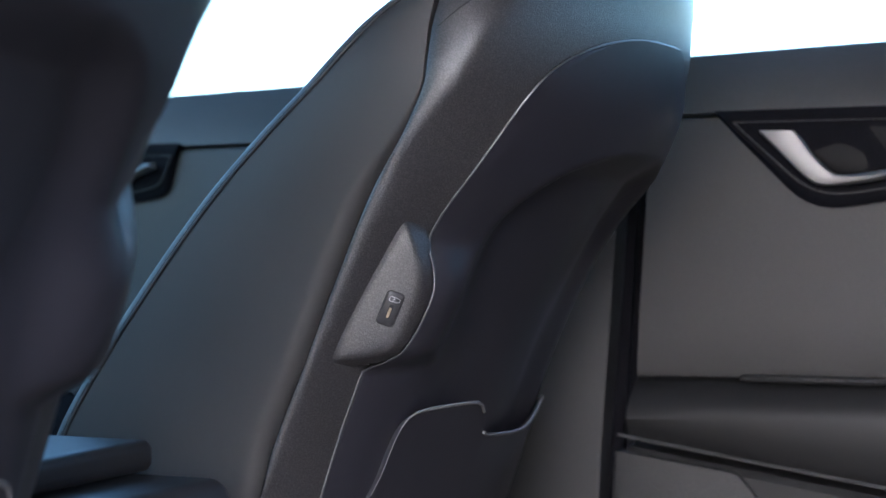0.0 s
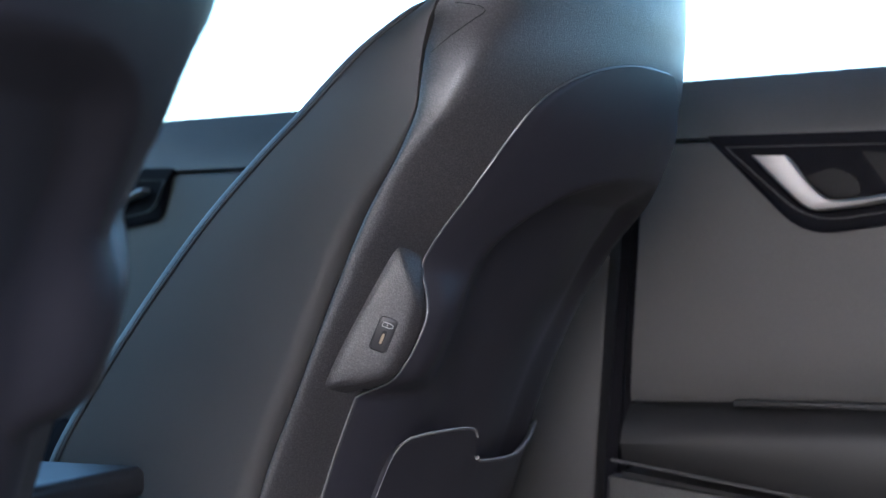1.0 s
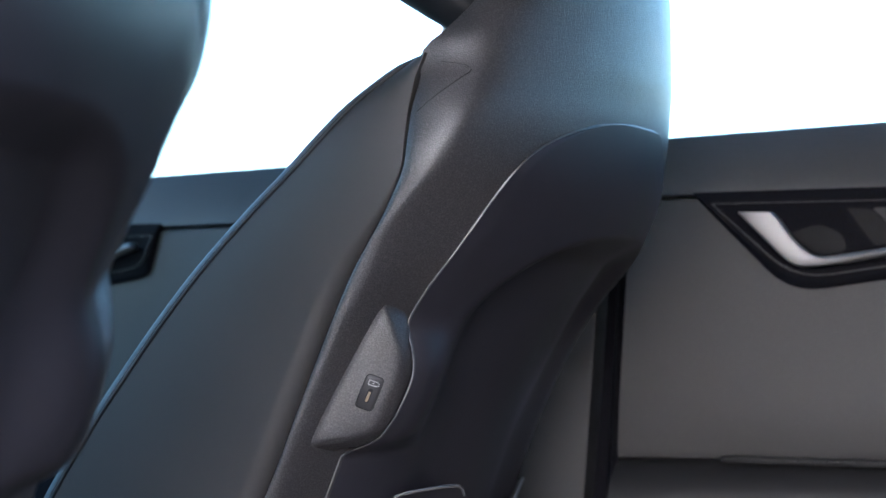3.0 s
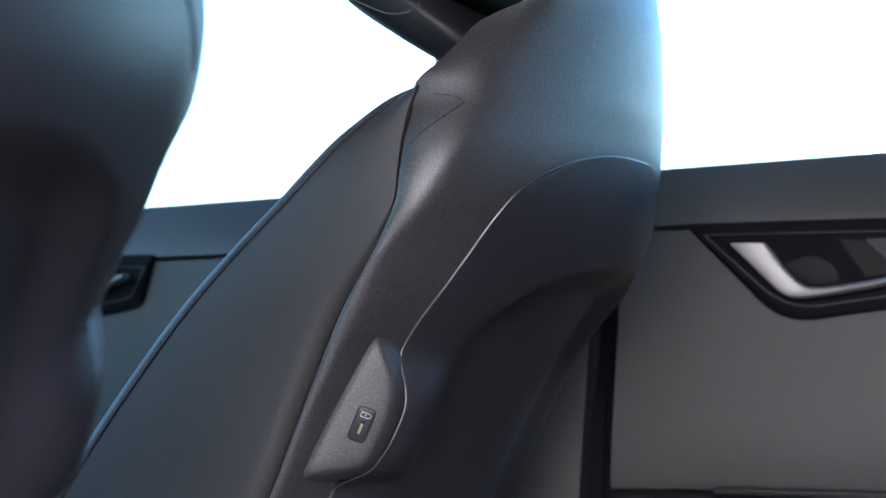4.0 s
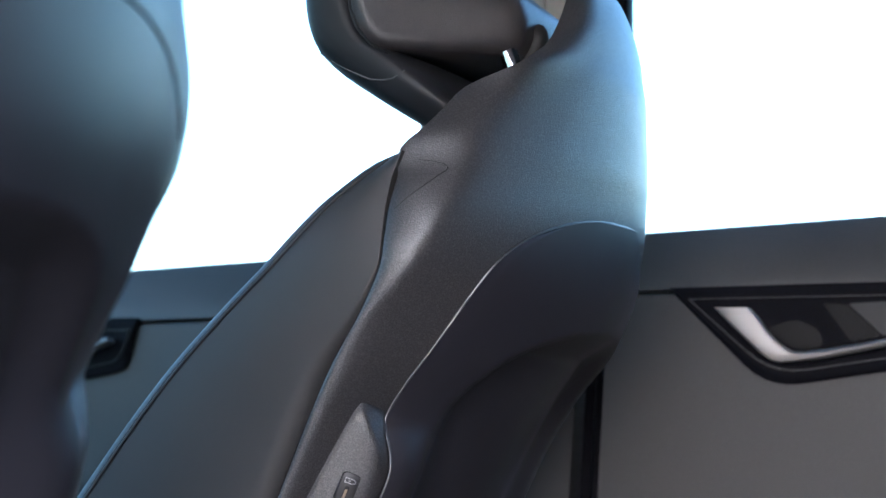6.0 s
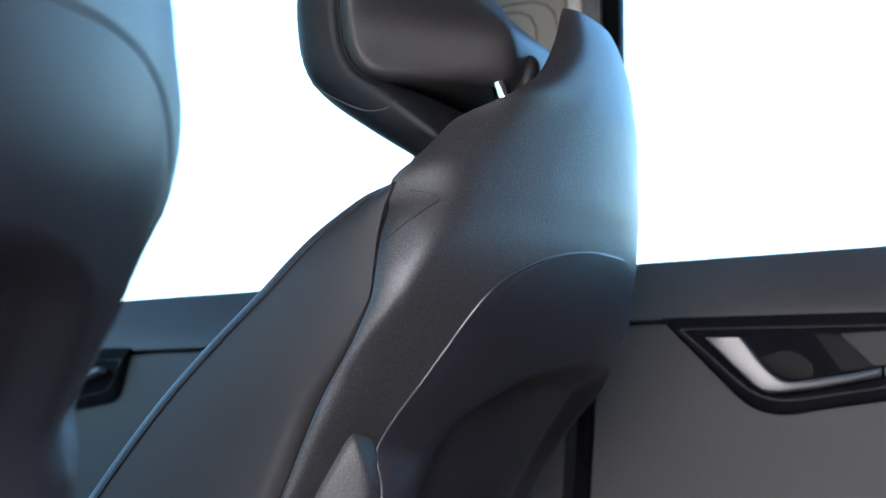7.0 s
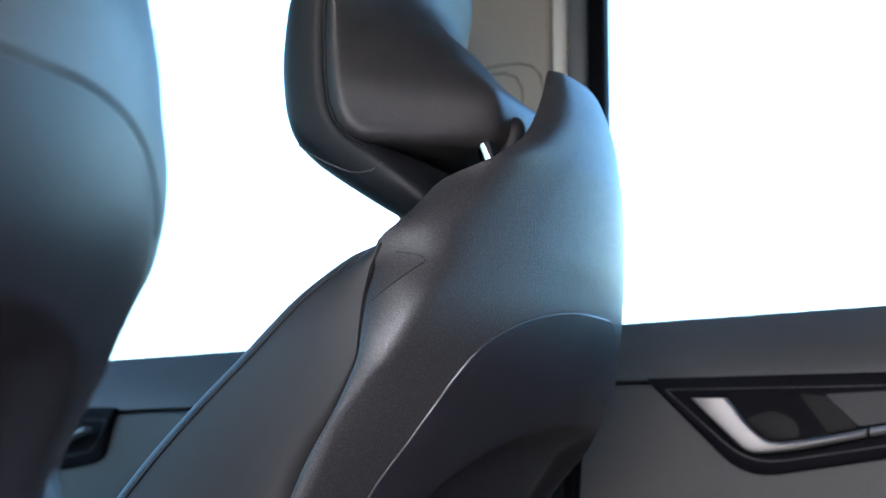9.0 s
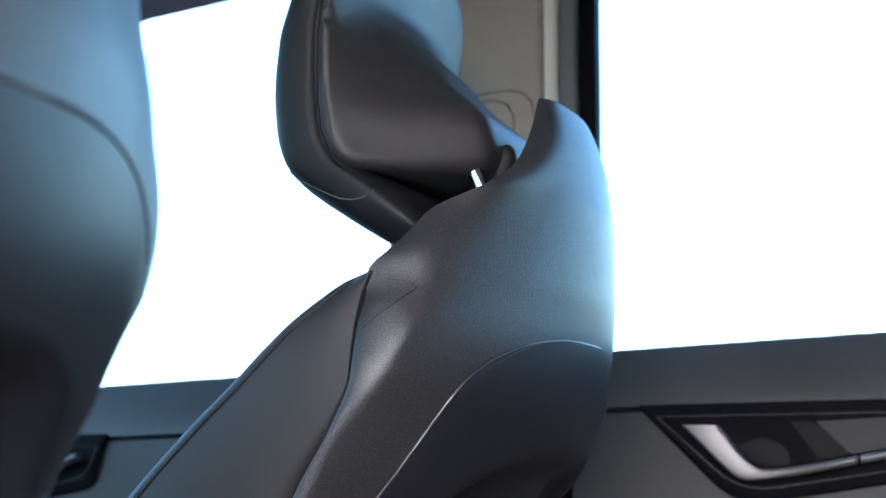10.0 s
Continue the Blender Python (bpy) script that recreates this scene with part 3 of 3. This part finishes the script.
        if off < 0.016:
            x = wf - 0.018 + 0.018 * math.sqrt(1 - (1 - off / 0.016) ** 2)
        return at(inboard * (x + out), yf - off, z)

    for off, r, mat, nm in ((0.0122, 0.0005, SEAM, "seam"), (0.0136, 0.0009, LEATHER, "piping"), (0.0150, 0.0005, SEAM, "seam")):
        part(nm, tube([seam_point(0.62 + 0.493 * k / 80, off) for k in range(81)], r, 6), mat, seat)
    bm = bmesh.new()
    for k in range(98):
        z = 0.70 + 0.41 * k / 98
        p, q = Vector(seam_point(z, 0.0110)), Vector(seam_point(z + 0.0026, 0.0110))
        bit = tube([p, (p + q) / 2 + Vector((inboard * 0.0004, 0, 0)), q], 0.00055, 4)
        me = bpy.data.meshes.new("tmp")
        bit.to_mesh(me)
        bit.free()
        bm.from_mesh(me)
        bpy.data.meshes.remove(me)
    tagged(part("stitching", bm, THREAD, seat, "dark grey stitches along the seam"), kind="stuff")

    # map pocket in the hollow, with a stepped top edge
    def pocket_y(s, z):
        return 0.478 + s * s - 0.35 * (z - 0.82)

    rim = [(-0.160, 0.70), (-0.1541, 0.768), (-0.1503, 0.7806), (-0.1483, 0.7981), (-0.1471, 0.8078), (-0.1449, 0.8147), (-0.1407, 0.8206), (-0.1334, 0.8243), (-0.117, 0.8259), (-0.0931, 0.8264), (-0.07, 0.8263),
           (-0.0566, 0.8253), (-0.0477, 0.8225), (-0.0415, 0.8175), (-0.030, 0.8010), (-0.022, 0.7985), (0.0, 0.7965), (0.038, 0.7946), (0.068, 0.7940), (0.078, 0.7945), (0.10, 0.7975), (0.125, 0.801), (0.16, 0.812)]
    rim = [(s * -inboard, z) for s, z in rim]
    rows = []
    for s, z in rim:
        rows.append([at(s, pocket_y(s, z + (0.62 - z) * k / 10) + (0.001 if k else 0.0), z + (0.62 - z) * k / 10) for k in range(11)] + [at(s, pocket_y(s, 0.62) + 0.02, 0.62), at(s, pocket_y(s, z) + 0.006, z - 0.003)])
    pocket = part("map_pocket", loft(rows), BACKPANEL, seat, "black plastic map pocket with a stepped edge", 50)
    # the edge's highlight as pale beads, thinning out towards one end
    part("pocket_edge", tube([at(s, pocket_y(s, z) - 0.0005, z) for s, z in rim[1:14]], lambda u: 0.0003 + 0.0010 * smooth(0.2, 0.6, u), 6), EDGE, pocket, "upper edge with its highlight put into a pale colour")
    part("pocket_edge", tube([at(s, pocket_y(s, z) - 0.0005, z) for s, z in rim[14:23]], 0.0015, 6), EDGE, pocket, "upper edge with its highlight put into a pale colour")

    # charging port housing on the inboard flank
    def flank(x_in, y, z):
        return (mid + inboard * (SEAT_X - x_in), y, z)

    PORT_N, PORT_C = Vector((-0.8898, -0.4330, -0.1443)).normalized(), Vector((1.0781, 0.4836, 0.8979))
    face = [(1.0835, 0.4735, 0.9473), (1.088, 0.4703, 0.9372), (1.091, 0.4664, 0.9226), (1.092, 0.4667, 0.9153), (1.092, 0.472, 0.8988), (1.089, 0.4828, 0.8768), (1.087, 0.4859, 0.872), (1.081, 0.4974, 0.8671),
            (1.072, 0.5164, 0.8645), (1.0755, 0.5112, 0.8791), (1.0775, 0.5019, 0.8991), (1.0795, 0.4887, 0.9227)]
    # seen along the way inward, the housing is a flat face that rounds over at its free edges and fades into the flank in front
    INWARD, ACROSS = Vector((0.9326, 0.3610, 0.0)), Vector((0.3610, -0.9326, 0.0))
    flat = []
    for f in face:
        f = Vector(f)
        flat.append(Vector((f.dot(ACROSS), f.z)))
    # edges: start, end, steepness and rounding
    sides = [(0, 2, 1.4, 0.0022), (2, 4, 1.4, 0.0024), (4, 6, 1.5, 0.0028), (6, 7, 2.0, 0.0024), (7, 8, 3.0, 0.0018), (8, 0, 0.40, 0.004)]
    hub = Vector((sum(p.x for p in flat) / 12, sum(p.y for p in flat) / 12))
    fences = []
    for i, j, steep, r in sides:
        p, d = flat[i], (flat[j] - flat[i]).normalized()
        nn = Vector((d.y, -d.x))
        if (hub - p).dot(nn) > 0:
            nn = -nn
        fences.append((p + nn * 0.0014, nn, steep, r))

    def fall_off(q):
        total = 0.0
        for p, nn, steep, r in fences:
            d = (q - p).dot(nn)
            total += steep * 0.5 * (d + math.sqrt(d * d + r * r))
        return total

    def seat_depth(u, z):
        """How far inward the flank or the back panel lies."""
        lo, hi = 1.10, 1.30
        for turn in range(22):
            m = (lo + hi) / 2
            p = ACROSS * u + INWARD * m
            sx = SEAT_X - p.x
            y = band_y(sx, z) - swell(inboard * sx, z) * smooth(0.203, 0.186, sx)
            lo, hi = (m, hi) if p.y < y else (lo, m)
        return (lo + hi) / 2

    nu, nz = 56, 72
    bm = bmesh.new()
    grid = {}
    u0, u1 = min(p.x for p in flat) - 0.016, max(p.x for p in flat) + 0.016
    z0, z1 = 0.852, 0.962
    for i in range(nu + 1):
        for j in range(nz + 1):
            u, z = u0 + (u1 - u0) * i / nu, z0 + (z1 - z0) * j / nz
            p0 = ACROSS * u + Vector((0, 0, z))
            plane = (PORT_C - p0).dot(PORT_N) / INWARD.dot(PORT_N)
            top, under = plane + fall_off(Vector((u, z))) - 0.0006, seat_depth(u, z)
            blend = max(0.0, 1 - abs(top - under) / 0.004)
            depth = min(top, under) - 0.001 * blend * blend
            p = p0 + INWARD * depth
            beyond = smooth(1.0945, 1.0975, p.x)
            if top < under + 0.012 and p.x < 1.106:
                grid[i, j] = bm.verts.new(flank(*(p + INWARD * (max(0.0, min(0.004, (top - under) * 0.3)) + 0.003 * beyond))))
    for i in range(nu):
        for j in range(nz):
            q = [grid.get(k) for k in ((i, j), (i + 1, j), (i + 1, j + 1), (i, j + 1))]
            if all(q):
                bm.faces.new(q)
    for v in [v for v in bm.verts if not v.link_faces]:
        bm.verts.remove(v)
    housing = part("port_housing", bm, GRAINED, seat, "raised grained housing of the charging port", 180)

    # the port itself: plate, slot, tongue and printed battery mark
    nrm = PORT_N

    def in_plane(a, b):
        d = ACROSS * a + Vector((0, 0, b))
        return d - INWARD * (d.dot(nrm) / INWARD.dot(nrm))

    along, across = in_plane(0.38, 0.925), in_plane(0.94, -0.34)
    centre = PORT_C

    def on_face(u, v, h):
        p = centre + across * u + along * v + nrm * h
        return flank(*p)

    def plate(outline, h0, h1, chamfer=0.0):
        base = [on_face(u, v, h0) for u, v in outline]
        top = [on_face(u, v, h1 - chamfer) for u, v in outline]
        rows = [base, top]
        if chamfer:
            cu = sum(u for u, v in outline) / len(outline)
            cv = sum(v for u, v in outline) / len(outline)
            rows.append([on_face(u + (cu - u) * 0.06, v + (cv - v) * 0.06, h1) for u, v in outline])
        return loft(rows)

    hw, hh = 0.0056, 0.0112
    frame_o = rounded([(-hw, -hh), (hw, -hh), (hw, hh), (-hw, hh)], 0.003, 6)
    port = part("port_plate", plate(rounded([(-hw - 0.0006, -hh - 0.0006), (hw + 0.0006, -hh - 0.0006), (hw + 0.0006, hh + 0.0006), (-hw - 0.0006, hh + 0.0006)], 0.0034, 6), -0.002, 0.0003), SEAM, housing, "dark gap round the port plate")
    part("port_insert", plate(frame_o, -0.001, 0.0009, 0.0004), INSERT, housing, "small charging port insert")
    slot = rounded([(-0.0015, -0.0066), (0.0015, -0.0066), (0.0015, 0.0030), (-0.0015, 0.0030)], 0.0014, 6)
    part("slot", plate(slot, 0.0005, 0.00105), SEAM, housing, "charging slot")
    part("contact_tongue", plate(rounded([(-0.0009, -0.0062), (0.0008, -0.0062), (0.0008, 0.0008), (-0.0009, 0.0008)], 0.0006), 0.0006, 0.0014), GOLD, housing, "bright metal contact tongue")
    mark = [(u * 0.9, v * 0.88) for u, v in [(-0.0034, 0.0058), (-0.0034, 0.0092), (0.0026, 0.0092), (0.0030, 0.0086), (0.0042, 0.0084), (0.0042, 0.0066), (0.0030, 0.0064), (0.0026, 0.0058), (-0.0034, 0.0058)]]
    part("battery_mark", tube([on_face(u, v, 0.0011) for u, v in mark], 0.00027, 5), ICON, housing, "printed battery outline")
    bolt = [(u * 0.7, 0.0066 + (v - 0.0075) * 0.7) for u, v in [(0.0006, 0.0088), (-0.0010, 0.0073), (0.0001, 0.0074), (-0.0006, 0.0062), (0.0011, 0.0078), (0.0, 0.0077)]]
    part("bolt_mark", plate(bolt, 0.0008, 0.0012), ICON, housing, "printed lightning bolt")

    # the groove of the airbag cover near the shoulder
    groove = []
    for y, z in ((0.4507, 1.0718), (0.444, 1.0783), (0.4377, 1.0845), (0.4318, 1.0898), (0.426, 1.095), (0.4201, 1.1009), (0.4165, 1.104), (0.4155, 1.1062), (0.4168, 1.108), (0.419, 1.1093), (0.426, 1.1107), (0.4339, 1.1115)):
        ring = shell_ring(z)
        side = [p for p in ring if p.x > 0.1]
        near = sorted(side, key=lambda p: abs(p.y - y))[:2]
        a, c = near
        u = (y - a.y) / (c.y - a.y) if abs(c.y - a.y) > 1e-5 else 0
        s = a.x + (c.x - a.x) * min(1, max(0, u))
        groove.append(at(inboard * (s + 0.0001), y, z))
    part("airbag_cover_gap", tube(groove, 0.0004, 5), SEAM, seat, "fine gap round the airbag cover")
    return seat


# ---- headrest ----


TAB_COVER = [(1.203, 0.062), (1.21, 0.070), (1.236, 0.072), (1.2485, 0.070), (1.2545, 0.067), (1.264, 0.061), (1.275, 0.053), (1.295, 0.042), (1.313, 0.028), (1.325, 0.025), (1.345, 0.030), (1.39, 0.05)]


def headrest(mid):
    head = thing("headrest", (mid, 0.46, 1.18), "black leather headrest on chrome posts above the seat", "headrest", "headrests")
    # front cushion: z, front y, rear y, half width
    tab = [(1.138, 0.459, 0.425, 0.085), (1.144, 0.467, 0.425, 0.10), (1.155, 0.484, 0.428, 0.113), (1.172, 0.511, 0.44, 0.124), (1.197, 0.546, 0.468, 0.131), (1.206, 0.553, 0.488, 0.133), (1.217, 0.557, 0.501, 0.1345), (1.231, 0.560, 0.507, 0.1352), (1.261, 0.562, 0.511, 0.1356),
           (1.301, 0.558, 0.5115, 0.1356), (1.331, 0.548, 0.508, 0.1355), (1.38, 0.535, 0.500, 0.13), (1.40, 0.520, 0.500, 0.11)]
    shape = tab
    rings = []
    for k in range(40):
        z = 1.138 + 0.262 * k / 39
        yf, yr, w = (hermite([(t[0], t[i]) for t in tab], z) for i in (1, 2, 3))
        ym, d = (yf + yr) / 2, (yf - yr) / 2
        ring = []
        for q in [2 * math.pi * i / 64 for i in range(64)]:
            c, v = math.cos(q), math.sin(q)
            e = 0.58 if v > 0 else 0.58 - 0.20 * smooth(1.19, 1.22, z)
            ring.append((mid + w * math.copysign(abs(c) ** e, c), ym + d * math.copysign(abs(v) ** e, v), z))
        rings.append(ring)
    part("cushion", loft(rings), HEADSKIN, head, "black leather front cushion", 60)
    tab = [(1.203, 0.532, 0.418, 0.118), (1.209, 0.532, 0.41, 0.13), (1.222, 0.532, 0.4058, 0.1335), (1.236, 0.532, 0.407, 0.1345), (1.247, 0.532, 0.4115, 0.135), (1.2555, 0.532, 0.4205, 0.135), (1.264, 0.532, 0.431, 0.135), (1.275, 0.532, 0.443, 0.135), (1.295, 0.532, 0.459, 0.135), (1.313, 0.532, 0.477, 0.135), (1.324, 0.532, 0.487, 0.1345), (1.345, 0.532, 0.495, 0.1345), (1.36, 0.532, 0.494, 0.132), (1.39, 0.532, 0.488, 0.115)]
    rings = []
    for k in range(48):
        z = 1.203 + 0.187 * k / 47
        yf, yr, w = (hermite([(t[0], t[i]) for t in tab], z) for i in (1, 2, 3))
        ym, d = (yf + yr) / 2, (yf - yr) / 2
        e = 0.13 + 0.15 * smooth(1.25, 1.32, z)
        ring = []
        for i in range(96):
            # samples crowd towards the two sides, where the cover meets the cushion
            t = (i % 24) / 24
            a = math.pi / 2 * (t ** 3 if i // 24 % 2 == 0 else 1 - (1 - t) ** 3)
            q = a + math.pi / 2 * (i // 24)
            g = e if math.sin(q) < 0 else 0.15
            c, v = math.copysign(abs(math.cos(q)) ** g, math.cos(q)), math.copysign(abs(math.sin(q)) ** g, math.sin(q))
            seat_in = (hermite([(t[0], t[2]) for t in shape], z) - 0.003 - ym) / d
            g = min(1.0, (v + 1) / (min(0.95, seat_in) + 1))
            wide = (w * g + hermite(TAB_COVER, z) * (1 - g)) * (1 - 0.04 * smooth(seat_in, 0.9, v))
            ring.append((mid + wide * c, ym + d * v, z))
        rings.append(ring)
    part("rear_cover", loft(rings), COVER, head, "smooth black rear cover", 60)
    for s in (-0.065, 0.065):
        part("post", tube([(mid + s, 0.407, 1.15), (mid + s, 0.414, 1.19), (mid + s, 0.424, 1.22)], 0.0070, 16), BRIGHT, head, "chrome headrest post")
    part("release_button", tube([(mid - 0.040 + 0.003 * u, 0.410 - 0.006 * u, 1.202 + 0.0285 * u) for u in [k / 12 for k in range(13)]], lambda u: 0.0088 * math.sqrt(1 - 0.9 * max(0, (u - 0.55) / 0.45) ** 2), 16), PILLARLOW, head, "gloss black release collar")
    # seams: round the rear cover and across the chin
    for side in (-1, 1):
        part("cover_seam", tube([(mid + side * x, y, z) for x, y, z in ((0.1295, 0.486, 1.1985), (0.1325, 0.498, 1.2055), (0.1338, 0.507, 1.217), (0.1346, 0.5125, 1.231), (0.1350, 0.515, 1.251), (0.1352, 0.5157, 1.276), (0.1352, 0.5155, 1.301), (0.1350, 0.5128, 1.324), (0.1345, 0.509, 1.340))], 0.0009, 6), SEAM, head)
        line = []
        for y, z in ((0.545, 1.2054), (0.532, 1.197), (0.518, 1.1892), (0.509, 1.185), (0.5006, 1.1815), (0.492, 1.1802), (0.4832, 1.181), (0.4747, 1.1865)):
            yf, yr, w = (hermite([(t[0], t[i]) for t in shape], z) for i in (1, 2, 3))
            v = min(0.98, abs((y - (yf + yr) / 2) / ((yf - yr) / 2))) ** (1 / 0.6)
            line.append((mid + side * (w * math.sqrt(1 - v * v) ** 0.55 + 0.0004), y, z))
        part("chin_stitching", tube(line, 0.0006, 5), THREAD, head)
    return head


passenger = front_seat(SEAT_X, -1, "black leather front seat with a charging port in its side", fall=0.04)
driver = front_seat(SEAT_X - SEAT_GAP, 1, "black front seat with a smooth plastic back shell")
headrest(SEAT_X)
# the driver's seat is set more upright, its headrest with it
settle = pose(0.5171, 0.6171, 0.3458, -2.81, 0, -2.61) @ Matrix.Translation((SEAT_GAP - SEAT_X, -0.66, -FLOOR))
for ob in (driver, headrest(SEAT_X - SEAT_GAP)):
    ob.matrix_world = settle @ Matrix.Translation(ob.location)
for mid in (SEAT_X, SEAT_X - SEAT_GAP):
    base = thing("seat_base", (mid, 0.85, FLOOR), "dark seat cushion on its frame on the carpet", "seat base", "seat bases")
    part("cushion", box(mid - 0.26, mid + 0.26, 0.58, 1.10, 0.50, 0.64, 0.04), LEATHER, base)
    part("frame", box(mid - 0.2, mid + 0.2, 0.62, 1.02, FLOOR, 0.50, 0.01), MATTE, base)

# ---- centre console ----
console = thing("centre_console", (CAR_MID, 0.75, FLOOR), "black centre console with a padded armrest lid", "console")
part("body", box(CAR_MID - 0.105, CAR_MID + 0.09, 0.548, 1.35, FLOOR, 0.796, 0.014, 6), ARMPAD, console, "black padded console body")
lid = part("armrest_lid", box(CAR_MID - 0.10, CAR_MID + 0.088, 0.605, 0.90, 0.797, 0.817, 0.0070, 6), ARMPAD, console, "black leather armrest lid")
seam_line = [(CAR_MID - 0.06, 0.6045, 0.800), (CAR_MID - 0.06, 0.6055, 0.811), (CAR_MID - 0.06, 0.612, 0.8168), (CAR_MID - 0.06, 0.66, 0.8172), (CAR_MID - 0.06, 0.88, 0.8172)]
part("lid_seam", tube(seam_line, 0.0012, 6), SEAM, lid)
